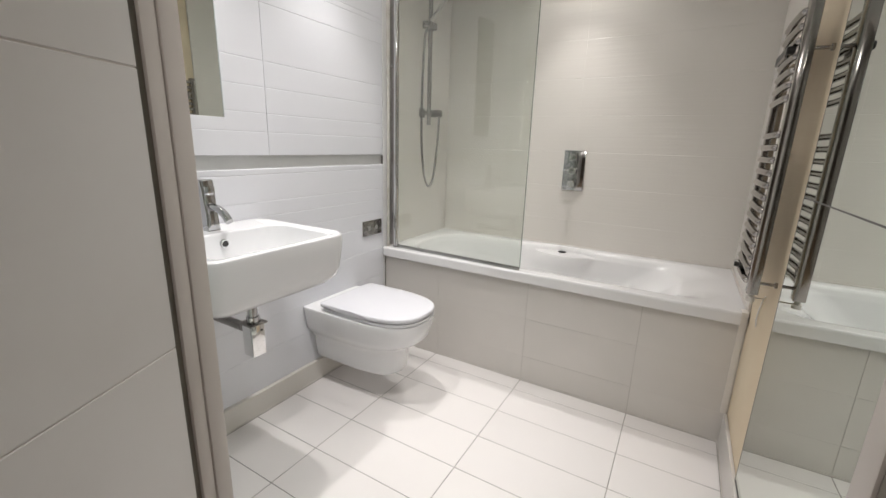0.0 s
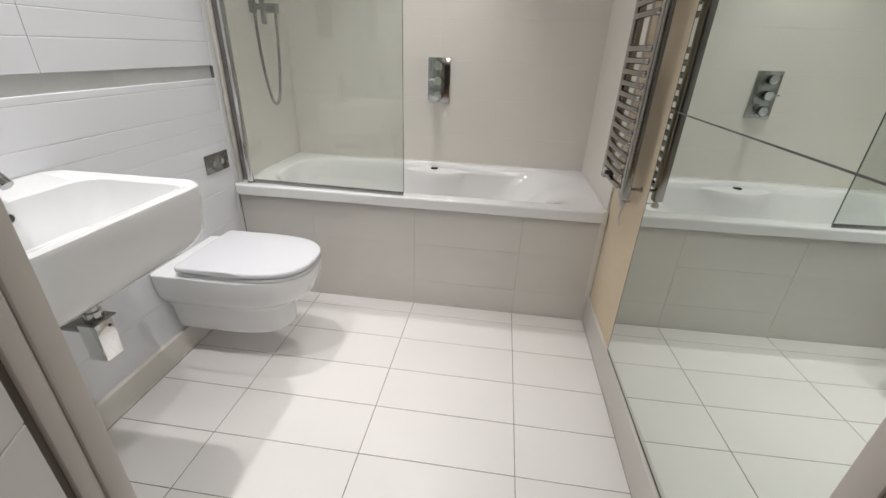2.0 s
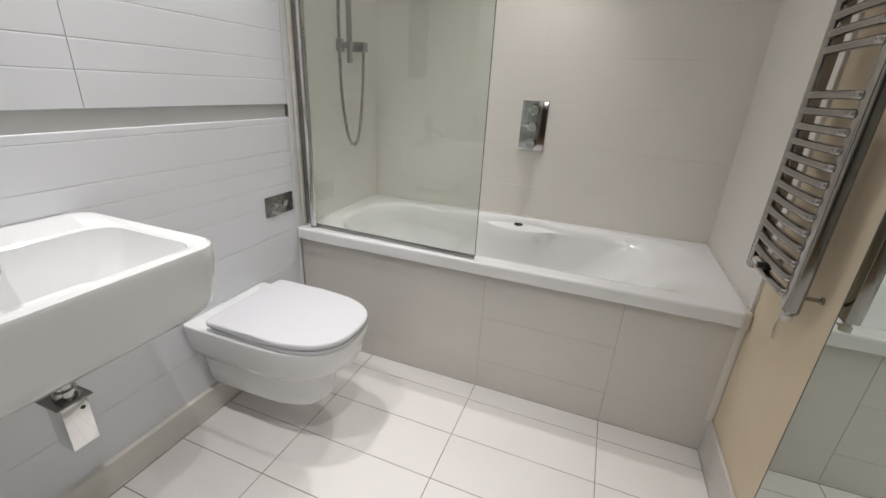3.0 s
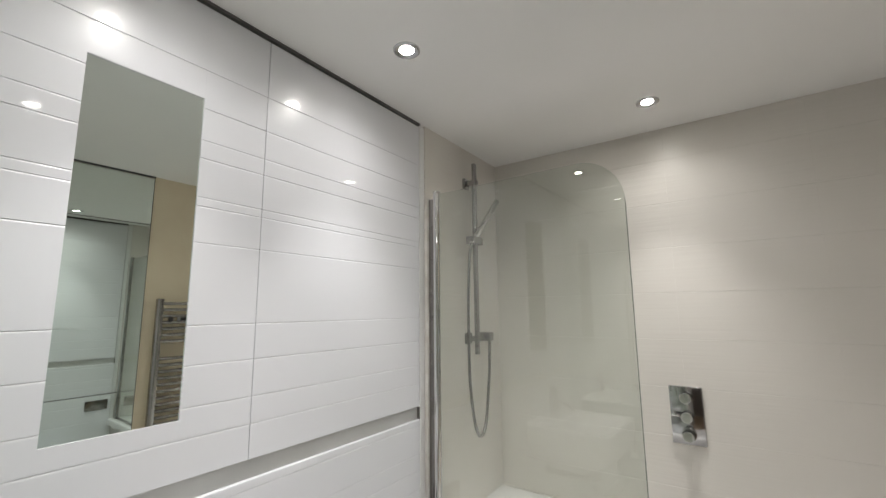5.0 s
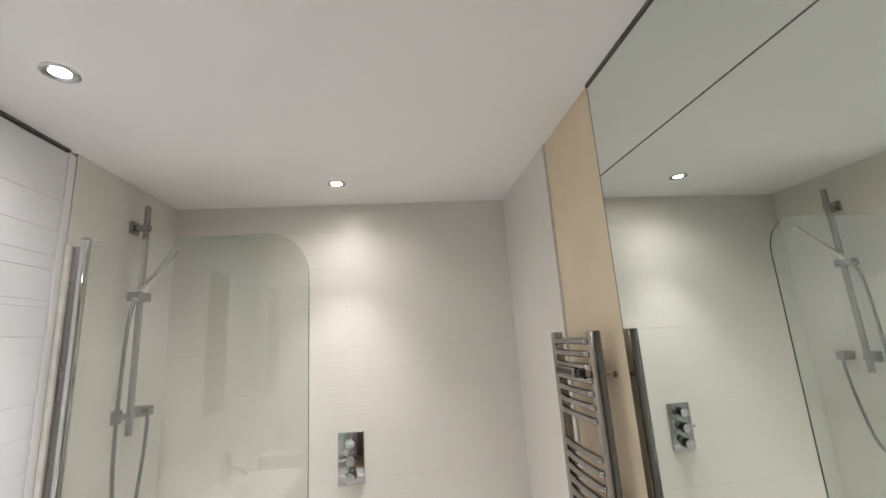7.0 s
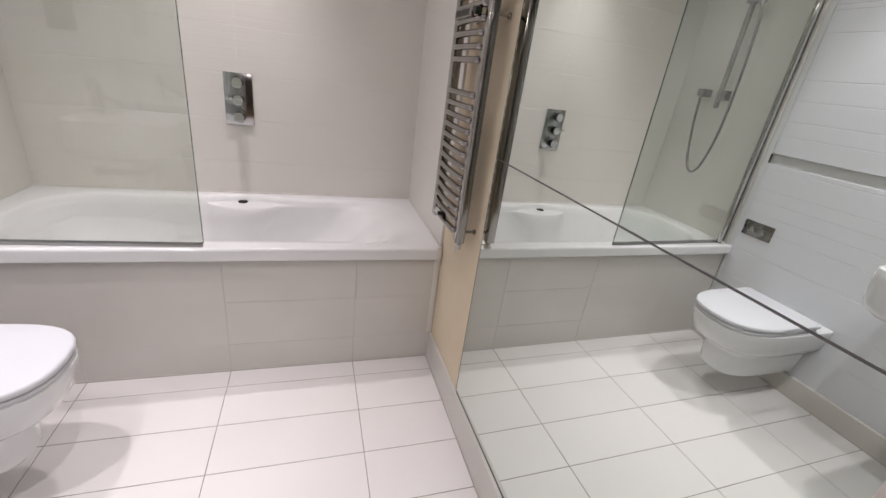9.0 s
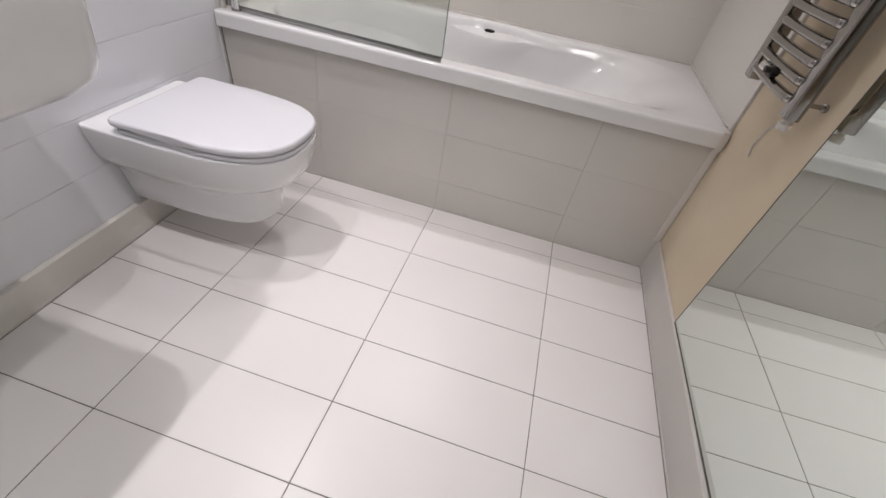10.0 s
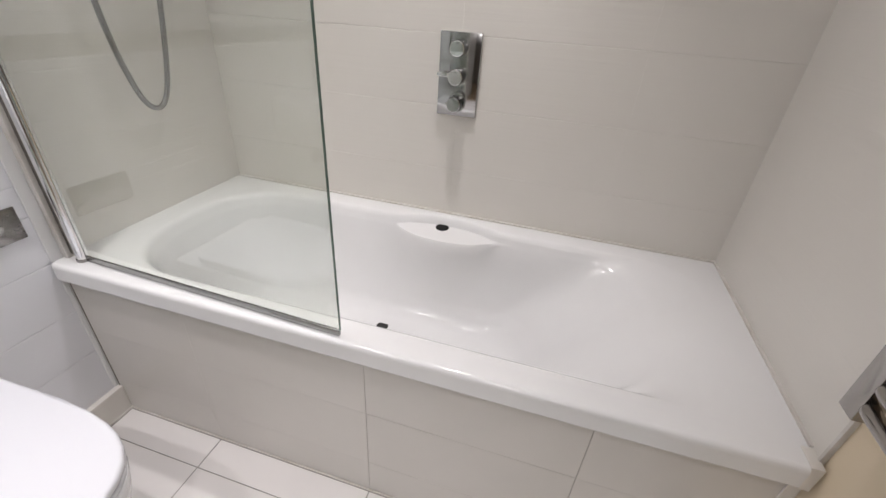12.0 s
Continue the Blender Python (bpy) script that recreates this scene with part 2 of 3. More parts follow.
# ---- the large structure ----
floor = structure("floor", box(-0.3, 2.0, -1.6, 0.9, -0.12, -0.0012), FLOORGROUT, "white rectangular floor tiles with thin dark grout")
hall_floor = structure("hall_floor", box(-1.2, 3.2, -4.3, -1.6, -0.12, -0.002), HALLFLOOR, "brown timber hall floor outside the bathroom door")
ceiling = structure("ceiling", box(-1.2, 3.2, -4.3, 0.9, CEIL, CEIL + 0.12), CEILING, "smooth white painted ceiling with recessed downlights")
wall_west = structure("wall_west", box(-0.30, -0.062, DOORWALL, 0.02, 0, CEIL), RECESS, "wall behind the white grooved cabinets and toilet panel")
wall_west_alcove = structure("wall_west_alcove", box(-0.30, -0.0150, 0.02, 0.85, 0, CEIL), WALLGROUT, "cream tiled wall at the shower end of the bath")
wall_north = structure("wall_north", box(-0.30, 2.0, 0.6845, 0.85, 0, CEIL), WALLGROUT, "cream relief-tiled wall along the bath")
wall_east_alcove = structure("wall_east_alcove", box(1.7060, 2.0, 0.001, 0.694, 0, CEIL), WALLGROUT, "cream tiled wall at the foot of the bath")
wall_east = structure("wall_east", box(1.7345, 2.0, DOORWALL, -0.3925, 0, CEIL), CREAM, "cream painted wall strip behind the towel radiator")
structure("wall_east", box(1.711, 2.0, -0.3925, 0.0009, 0, CEIL), CREAM, "cream painted wall strip behind the towel radiator")
wall_south = new("wall_south")
tagged(wall_south, "painted wall around the bathroom doorway", kind="structure")
part("wall_section", box(-0.30, OPEN_L - 0.03, -1.55, DOORWALL, 0, CEIL), LACQUER, wall_south)
part("wall_section", box(OPEN_R + 0.03, 3.2, -1.55, DOORWALL, 0, CEIL), CEILING, wall_south)
part("wall_section", box(OPEN_L - 0.03, OPEN_R + 0.03, -1.55, DOORWALL, HEAD + 0.03, CEIL), CEILING, wall_south)
# Assumed hall walls, out of view, keep world light out and reflections dark.
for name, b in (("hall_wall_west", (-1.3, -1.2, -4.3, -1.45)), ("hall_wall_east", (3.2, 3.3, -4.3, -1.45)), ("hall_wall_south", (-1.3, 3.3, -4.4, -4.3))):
    structure(name, box(*b, 0, CEIL), HALLWALL, "assumed hall wall out of view, closes the hall to outside light")
structure("hall_wall_north", box(-1.2, -0.30, -1.55, -1.45, 0, CEIL), HALLWALL, "assumed hall wall out of view, closes the hall to outside light")

# skirtings
for name, b in (("baseboard", (-0.024, -0.001, DOORWALL, -0.0, 0, 0.10)),):
    skirt = structure(name, box(*b, 0.002), WALLTILE, "cream tile skirting under the white wall panels")
structure("wall_ledge", box(1.7109, 1.7344, DOORWALL, -0.3930, 0, 0.1325), PLAINTILE, "tile ledge under the mirror")
skirt_east = structure("baseboard", box(1.699, 1.7108, DOORWALL, 0.0, 0, 0.133, 0.002), PLAINTILE, "cream tile skirting under the mirror and painted wall")
structure("trim", box(-0.001, 0.003, DOORWALL, 0.0, 0, 0.005), SEALANT, "white sealant line at the floor edge")
structure("trim", box(1.695, 1.699, DOORWALL, 0.0, 0, 0.005), SEALANT, "white sealant line at the floor edge")
structure("trim", box(0.003, 1.695, -0.005, -0.001, 0, 0.005), SEALANT, "white sealant line under the bath panel")

# doorway lining and the door that stands half open to the hall
door_lining = tagged(new("door_frame"), "beige painted door lining around the bathroom doorway", "door frame", kind="structure")
part("jamb", box(OPEN_L - 0.03, OPEN_L - 0.004, -1.500, -1.4762, 0, HEAD + 0.03, 0.003), FRAMEPAINT, door_lining)
part("jamb", box(OPEN_L - 0.03, OPEN_L, -1.476, -1.445, 0, HEAD + 0.03, 0.004), FRAMEPAINT, door_lining)
part("jamb", box(OPEN_R, OPEN_R + 0.03, -1.478, -1.445, 0, HEAD + 0.03, 0.003), FRAMEPAINT, door_lining)
part("rebate", box(OPEN_R + 0.012, OPEN_R + 0.03, -1.60, -1.479, 0, HEAD + 0.03, 0.003), FRAMEPAINT, door_lining)
part("head_lining", box(OPEN_L, OPEN_R, -1.500, -1.445, HEAD, HEAD + 0.03, 0.003), FRAMEPAINT, door_lining)
part("door_seal", box(OPEN_L - 0.03, OPEN_L - 0.012, -1.552, -1.5005, 0, HEAD + 0.03), SEAL, door_lining, "dark rubber door seal")
part("door_seal", box(OPEN_R + 0.003, OPEN_R + 0.0119, -1.492, -1.479, 0, HEAD + 0.03), SEAL, door_lining, "dark rubber door seal")

door = tagged(new("door_1"), "pale grey flush door with fine grooves, half open to the hall", "door", kind="structure")
door.location, door.rotation_euler = (OPEN_L - 0.006, -1.511, 0.0), (0, 0, radians(-66.0))
for z0, z1 in ((0.008, 0.799), (0.801, 1.239), (1.241, 2.09)):
    me = mesh_of("door_panel", box(0.0, 0.83, -0.042, 0.0, z0, z1, 0.0012, 1), DOORPAINT)
    ob = new("door_panel", me)
    ob.parent = door
ob = new("door_core", mesh_of("door_core", box(0.002, 0.828, -0.0405, -0.0015, 0.01, 2.088), FRAMEPAINT))
ob.parent = door

# ---- the white wall units ----
GROOVES = [1.174, 1.244, 1.340, 1.434, 1.636, 1.728, 1.751, 1.852, 1.900, 1.985, 2.09]


def strip(y0, y1, z0, z1, chamfer, proud, parent):
    """A white strip whose upper edge slopes back, which leaves a fine groove above it."""
    key = ("strip", round(y1 - y0, 4), round(z1 - z0, 4), chamfer)
    if key not in PIECES:
        y, z = (y1 - y0) / 2, (z1 - z0) / 2
        c = 0.0048 if chamfer else 0.0003
        prof = [(-0.006, -z), (0.0046, -z), (0.0055, -z + 0.0004), (0.006, -z + 0.0012), (0.006, -z + 0.0016), (0.006, z - c - 0.0006)]
        prof += [(0.006 - 0.5 * c * (1 - math.cos(math.radians(a))), z - c + c * math.sin(math.radians(a))) for a in (0, 15, 30, 45, 60, 75, 90)] + [(-0.006, z)]
        PIECES[key] = mesh_of("panel_strip", loft([[Vector((px, sy, pz)) for px, pz in prof] for sy in (-y, y)]), LACQUER, True)
    ob = new("panel_strip", PIECES[key])
    ob.parent = parent
    ob.location = Vector((LEFT - 0.006 - proud, (y0 + y1) / 2, (z0 + z1) / 2)) - base(parent)
    return ob


def grooved_strips(parent, y0, y1, cuts, hole=None):
    """White strips one above another with V grooves between them; hole (y0, y1, z0, z1) stays open."""
    for z0, z1 in zip(cuts, cuts[1:]):
        runs = [(y0, y1, z0, z1)]
        if hole and z1 > hole[2] + 1e-6 and z0 < hole[3] - 1e-6:
            runs = [(y0, hole[0], z0, z1), (hole[1], y1, z0, z1)]
            if z0 < hole[2]:
                runs.append((hole[0], hole[1], z0, hole[2]))
            if z1 > hole[3]:
                runs.append((hole[0], hole[1], hole[3], z1))
        for a, b, c, d in runs:
            strip(a, b, c, d, d == z1, 0.0 if (c, d) == (z0, z1) else 0.0001, parent)


carcass = thing("wall_cabinet", "white gloss wall cabinet with grooved doors above the basin and toilet", "cabinet", (LEFT - 0.03, -0.73, 1.04))
part("carcass", box(-0.061, -0.035, DOORWALL, -0.014, 1.032, 2.272), RECESS, carcass, "grey lining behind the doors")
part("handle_recess_lining", box(-0.035, -0.0301, DOORWALL, -0.017, 1.036, 1.084), RECESS, carcass)
part("end_cap", box(-0.030, -0.0175, -0.017, -0.013, 1.036, 1.082, 0.0008), STEEL, carcass, "small metal end cap of the handle recess")
mirror_door = part("door", box(-0.034, -0.030, DOORWALL + 0.002, -0.7340, 1.085, 2.268), LACQUER_EDGE, carcass, "white gloss grooved door with an inset mirror")
grooved_strips(mirror_door, DOORWALL + 0.002, -0.7340, [1.085] + GROOVES + [2.268], (-1.1450, -0.9065, 1.2185, 2.011))
part("mirror_panel", box(-0.0298, -0.0215, -1.1450, -0.9065, 1.2185, 2.011), MIRROR, mirror_door, "tall narrow mirror set into the door", smooth=False)
plain_door = part("door", box(-0.034, -0.030, -0.7320, -0.017, 1.085, 2.268), LACQUER_EDGE, carcass, "white gloss door with fine horizontal grooves")
grooved_strips(plain_door, -0.7320, -0.017, [1.085] + GROOVES + [2.268])
# The gap is filled with a dark strip in place of its shade.
structure("trim", box(-0.061, -0.013, DOORWALL, -0.014, 2.2722, CEIL - 0.0002), TRIM, "dark strip standing for the shade in the gap between doors and ceiling")

lower = thing("wall_panel", "white gloss grooved panelling behind the basin and toilet", "wall panel", (LEFT - 0.02, -0.73, 0.10))
part("backing", box(-0.0615, -0.0302, DOORWALL, -0.014, 0.0, 1.0315), LACQUER_EDGE, lower)
grooved_strips(lower, DOORWALL + 0.001, -0.014, [0.10, 0.262, 0.411, 0.566, 0.700, 0.777, 0.845, 0.905, 1.012, 1.0345])
structure("trim", box(-0.062, -0.0165, -0.0135, 0.0195, 0.0, 2.2722, 0.002), LACQUER_EDGE, "white edge strip beside the bath")

# ---- mirrored wall ----
wall_mirror = thing("wall_mirror", "floor-to-ceiling mirror in three sheets with a greenish tint", "mirror", (1.7075, -0.397, 0.134))
wall_mirror.rotation_euler = (0, 0, radians(0.7))
for z0, z1 in ((0.1345, 1.038), (1.042, 1.983), (1.987, 2.268)):
    part("mirror_panel", box(1.7075, 1.7105, DOORWALL, -0.397, z0, z1), MIRROR, wall_mirror, smooth=False)
for z in (1.040, 1.985):
    part("joint", box(1.7072, 1.7104, DOORWALL, -0.397, z - 0.0019, z + 0.0019), TRIM, wall_mirror, "thin dark joint between mirror sheets")
part("edge_trim", box(1.7072, 1.7105, -0.3968, -0.3935, 0.1345, 2.268), TRIM, wall_mirror, "thin dark edge strip")
part("top_trim", box(1.7035, 1.7105, DOORWALL, -0.3935, 2.2715, CEIL - 0.0002), TRIM, wall_mirror, "dark trim along the ceiling")
part("bottom_trim", box(1.7055, 1.7105, DOORWALL, -0.397, 0.1332, 0.1343), TRIM, wall_mirror)

end_mirror = thing("wall_mirror", "tall mirror on the wall beside the basin and the doorway", "mirror", (0.34, -1.448, 0.102))
part("mirror_panel", box(-0.0165, OPEN_L - 0.034, -1.4492, -1.4462, 0.102, 2.268), MIRROR, end_mirror, smooth=False)
part("edge_trim", box(OPEN_L - 0.0335, OPEN_L - 0.0305, -1.4494, -1.4455, 0.102, 2.268), TRIM, end_mirror, "thin dark edge strip")


# ---- bath ----
bath = thing("bathtub", "white acrylic bathtub, empty, set between tiled walls", "bathtub", (0.85, 0.33, 0.02))
X0, X1, Y1 = -0.014, 1.706, 0.684
LIP_END = 1.684


def bulge(ring, amount, front=False):
    out = []
    for p in ring:
        q = p.copy()
        if p.y > 0.5 and 0.5 < p.x < 1.2:
            q.y += amount * max(0.0, 1 - ((p.x - 0.86) / 0.165) ** 2) ** 0.7
        if p.y < -0.001:
            q.x = min(q.x, LIP_END)
        out.append(q)
    return out


def bath_ring(x0, x1, y0, y1, radii, z, amount=0.0):
    return bulge(rrect(x0, x1, y0, y1, radii, z, 10, 26), amount)


big = [0.17, 0.20, 0.20, 0.17]
lip = [(0.005, 0.051), (0.001, 0.050), (0.0, 0.048), (0.0, 0.046), (0.0, 0.013), (0.0, 0.011), (0.0010, 0.006), (0.0035, 0.0025), (0.0075, 0.0005), (0.011, 0.0), (0.014, 0.0)]
rings = [bath_ring(X0, X1, LIP + inward, Y1, 0.004, RIM - down) for inward, down in lip] + [
         bath_ring(X0 + 0.03, X1 - 0.03, LIP + 0.05, Y1 - 0.020, 0.05, RIM),
         bath_ring(X0 + 0.080, X1 - 0.055, 0.045, 0.617, big, RIM - 0.0004, 0.040),
         bath_ring(X0 + 0.086, X1 - 0.074, 0.053, 0.611, big, RIM - 0.0022, 0.042),
         bath_ring(X0 + 0.092, X1 - 0.108, 0.060, 0.604, big, RIM - 0.0070, 0.044),
         bath_ring(X0 + 0.098, X1 - 0.155, 0.066, 0.598, big, RIM - 0.018, 0.046),
         bath_ring(X0 + 0.100, X1 - 0.190, 0.069, 0.595, big, RIM - 0.030, 0.044),
         bath_ring(X0 + 0.103, X1 - 0.205, 0.071, 0.593, big, RIM - 0.034, -0.058),
         bath_ring(X0 + 0.106, X1 - 0.228, 0.074, 0.590, big, RIM - 0.045, -0.063),
         bath_ring(X0 + 0.118, X1 - 0.305, 0.082, 0.582, big, RIM - 0.11, -0.042),
         bath_ring(X0 + 0.135, X1 - 0.395, 0.092, 0.572, big, RIM - 0.20, -0.02),
         bath_ring(X0 + 0.155, X1 - 0.460, 0.105, 0.560, big, RIM - 0.28, -0.01),
         bath_ring(X0 + 0.172, X1 - 0.505, 0.118, 0.548, [0.16, 0.19, 0.19, 0.16], RIM - 0.325),
         bath_ring(X0 + 0.20, X1 - 0.540, 0.142, 0.524, [0.15, 0.17, 0.17, 0.15], RIM - 0.352),
         bath_ring(X0 + 0.24, X1 - 0.580, 0.175, 0.490, [0.12, 0.13, 0.13, 0.12], RIM - 0.362),
         bath_ring(X0 + 0.36, X1 - 0.68, 0.27, 0.40, [0.05, 0.05, 0.05, 0.05], RIM - 0.366)]
bm = loft(rings, cap_start=False)
tub = part("tub", bm, ACRYLIC, bath)
tub.data.set_sharp_from_angle(angle=radians(48))
part("overflow_knob", tube([(0.845, 0.624, 0.530), (0.845, 0.624, 0.541), (0.845, 0.624, 0.543)], [0.023, 0.023, 0.020], 20), BLACK, bath, "black round overflow in its recess")
drain = part("drain", tube([(0.70, 0.435, 0.200), (0.70, 0.435, 0.2035), (0.70, 0.435, 0.205)], [0.033, 0.033, 0.028], 24), CHROME, bath, "round bath waste")
part("drain_hole", tube([(0.70, 0.435, 0.2052), (0.70, 0.435, 0.2062)], 0.021, 20), DARK, drain, "dark hole of the waste")

panel = structure("bath_panel", box(-0.014, 1.711, 0.0018, 0.03, 0.0, 0.525), PANELGROUT, "cream tiled front panel of the bath")
structure("trim", box(-0.012, 1.704, 0.674, 0.6825, RIM - 0.001, RIM + 0.005), SEALANT, "white sealant along the bath edge")
structure("trim", box(1.698, 1.7045, 0.03, 0.674, RIM - 0.001, RIM + 0.005), SEALANT, "white sealant along the bath edge")

structure("trim", box(1.6845, 1.7055, -0.017, 0.028, 0.512, RIM + 0.0015, 0.001), WALLTILE, "cream filling piece at the end of the bath lip")
structure("trim", box(-0.0135, -0.0112, -0.0012, 0.0016, 0.0, 0.515), SEAL, "thin dark joint at the end of the bath panel")
structure("trim", box(1.6845, 1.7055, -0.0035, 0.0, 0.134, 0.5115, 0.001), WALLTILE, "cream tile strip where the bath panel meets the wall")

# ---- shower screen ----
SCREEN_TURN = -2.0
screen = thing("shower_screen", "clear glass bath screen with rounded upper corner and chrome post", "shower screen", (0.42, 0.024, RIM))
outline = [(0.050, 0.585), (0.800, 0.585)] + [(0.800 - 0.15 + 0.15 * math.cos(radians(a)), 1.955 - 0.15 + 0.15 * math.sin(radians(a))) for a in range(0, 91, 6)] + [(0.050, 1.955)]


def sheet(outline, y0, y1):
    bm = bmesh.new()
    bm.faces.new([bm.verts.new((x, y0, z)) for x, z in outline])
    ret = bmesh.ops.extrude_face_region(bm, geom=bm.faces[:])
    for v in [g for g in ret["geom"] if isinstance(g, bmesh.types.BMVert)]:
        v.co.y = y1
    return bm


pane = part("glass_pane", sheet(outline, 0.021, 0.027), GLASS, screen, "clear greenish glass pane", smooth=False)
pane.visible_shadow = False
rim_pts = [(0.8008, 0.024, 0.585), (0.8008, 0.024, 1.25), (0.8008, 0.024, 1.80)]
bm = bmesh.new()
for (ax, _, az), (bx, _, bz) in zip(rim_pts, rim_pts[1:]):
    side = Vector((bz - az, 0, ax - bx)).normalized() * 0.0007
    vs = [bm.verts.new((px + s * side.x, y, pz + s * side.z)) for y in (0.0215, 0.0265) for px, pz, s in ((ax, az, 1), (bx, bz, 1), (bx, bz, -1), (ax, az, -1))]
    for f in ((0, 1, 2, 3), (7, 6, 5, 4), (0, 4, 5, 1), (2, 6, 7, 3), (1, 5, 6, 2), (0, 3, 7, 4)):
        bm.faces.new([vs[i] for i in f])
part("polished_edge", bm, GLASSEDGE, screen, "dark green polished glass edge", smooth=False)
part("post", tube([(0.045, 0.024, 0.5705), (0.045, 0.024, 1.960)], 0.0155, 24), POLISHED, screen, "round chrome hinge post")
part("post_cap", tube([(0.045, 0.024, 1.960), (0.045, 0.024, 1.968), (0.045, 0.024, 1.970)], [0.0165, 0.0165, 0.013], 24), CHROME, screen)
part("post_foot", tube([(0.045, 0.024, 0.5702), (0.045, 0.024, 0.578)], 0.0172, 24), STEEL, screen)
part("wall_channel", box(-0.0130, 0.004, 0.012, 0.030, 0.5705, 1.945, 0.002), SEALANT, screen, "pale wall channel of the screen")
part("channel_seal", box(0.0042, 0.031, 0.022, 0.026, 0.580, 1.940, 0.001), STEEL, screen, "thin grey seal beside the post")
part("bottom_seal", box(0.052, 0.799, 0.019, 0.029, 0.5705, 0.588, 0.002), HOSE, screen, "grey drip seal under the glass")

hinge = Vector((0.045, 0.024, 0.0)) - base(screen)
for child in screen.children:
    if not child.name.startswith(("wall_channel", "channel_seal")):
        turn = Matrix.Rotation(radians(SCREEN_TURN), 4, "Z")
        child.rotation_euler = (0, 0, radians(SCREEN_TURN))
        child.location = hinge.xy.to_3d() + turn @ (child.location - hinge.xy.to_3d())

# ---- shower rail ----
shower = thing("shower_rail", "chrome riser rail with slim hand shower on the cream tiled wall", "shower", (0.02, 0.35, 1.26))
part("rail", box(0.036, 0.052, 0.338, 0.362, 1.258, 2.19, 0.002), DARKCHROME, shower)
for z in (2.093, 1.330):
    bm = box(-0.012, 0.002, 0.326, 0.374, z - 0.026, z + 0.026, 0.002)
    box(0.0, 0.058, 0.336, 0.364, z - 0.012, z + 0.012, 0.002, bm=bm)
    part("wall_bracket", bm, DARKCHROME, shower)
part("slider", box(0.030, 0.078, 0.285, 0.368, 1.775, 1.812, 0.004), DARKCHROME, shower, "sliding holder of the hand shower")
handset = part("handset", box(-0.012, 0.012, -0.010, 0.010, 0.0, 0.335, 0.004), BRUSHED, None)
handset.parent = shower
handset.location = Vector((0.062, 0.288, 1.775)) - base(shower)
handset.rotation_euler = (radians(-41), radians(6), 0)
part("outlet", box(-0.012, 0.055, 0.450, 0.492, 1.312, 1.354, 0.003), DARKCHROME, shower, "square wall outlet elbow")
part("hose", tube(spline([(0.062, 0.290, 1.78), (0.056, 0.272, 1.70), (0.052, 0.262, 1.45), (0.05, 0.268, 1.15), (0.05, 0.305, 0.955), (0.05, 0.355, 0.895), (0.05, 0.405, 0.95), (0.046, 0.452, 1.15), (0.043, 0.471, 1.31)], 12), 0.0072, 12), HOSE, shower, "flexible ribbed chrome shower hose")

# ---- shower valve ----
valve = thing("shower_valve", "chrome rectangular shower valve plate with three round controls", "shower valve", (0.85, BACK - 0.004, 1.02))
part("wall_plate", box(0.789, 0.911, 0.671, 0.6835, 0.908, 1.138, 0.002), CHROME, valve)
for z, lean in ((1.098, 0.0), (1.023, 8.0), (0.948, -6.0)):
    knob = part("control_knob", tube([(0.852, 0.6712, z), (0.852, 0.666, z), (0.852, 0.6655, z), (0.852, 0.660, z)], [0.027, 0.027, 0.0215, 0.0215], 24), CHROME, valve, "round chrome control knob")
    rings = []
    for y in (0.6605, 0.628, 0.627):
        ring = []
        for k in range(40):
            a = 2 * math.pi * k / 40
            r = (0.0225 if k % 2 else 0.0215) - (0.001 if y < 0.6275 else 0.0)
            ring.append(Vector((0.852 + r * math.cos(a), y, z + r * math.sin(a))))
        rings.append(ring)
    part("grip", loft(rings), GRIPMETAL, knob, "fluted chrome grip, its dark reflection put into the colour")
    part("end_cap", tube([(0.852, 0.6272, z), (0.852, 0.6235, z), (0.852, 0.6225, z)], [0.0205, 0.0205, 0.0190], 24), POLISHED, knob, "bright flat end of the knob")
    part("pointer", box(0.851, 0.853, 0.6218, 0.6226, z + 0.010, z + 0.018), DARK, knob)
# Polished bar added in place of a highlight beside the middle knob.
part("lever", box(0.792, 0.832, 0.640, 0.650, 1.020, 1.032, 0.003), POLISHED, valve, "short bright bar that stands for a highlight beside the middle control")

# ---- towel radiator ----
radiator = thing("towel_radiator", "chrome ladder towel radiator on the cream painted wall", "radiator", (1.63, -0.215, 0.73))
RX = 1.651
RAIL_N, RAIL_S = -0.049, -0.331
for y in (RAIL_N, RAIL_S):
    part("rail", box(RX - 0.015, RX + 0.015, y - 0.017, y + 0.017, 0.736, 1.548, 0.0025), RAILCHROME, radiator)
B0, B1 = RAIL_S + 0.014, RAIL_N - 0.014
for k in range(20):
    z = 1.520 - 0.0363 * k if k < 7 else 1.204 - 0.0363 * (k - 7)
    rings = []
    for u in [0.0, 0.004, 0.012, 0.024, 0.038, 0.06] + [0.1 + 0.1 * q for q in range(9)] + [0.94, 0.962, 0.976, 0.988, 0.996, 1.0]:
        edge = min(u, 1 - u) * (B1 - B0)
        r = 0.0102 * math.sqrt(max(0.02, 1 - (1 - min(1.0, edge / 0.0102)) ** 2))
        out = 0.009 * math.sin(math.pi / 2 * min(1.0, min(u, 1 - u) / 0.08)) + 0.004 * math.sin(math.pi * u)
        rings.append([Vector((RX - 0.003 - out + 1.25 * r * math.cos(2 * math.pi * p / 14), B0 + (B1 - B0) * u, z + r * math.sin(2 * math.pi * p / 14))) for p in range(14)])
    part("bar", loft(rings), RAILCHROME, radiator)
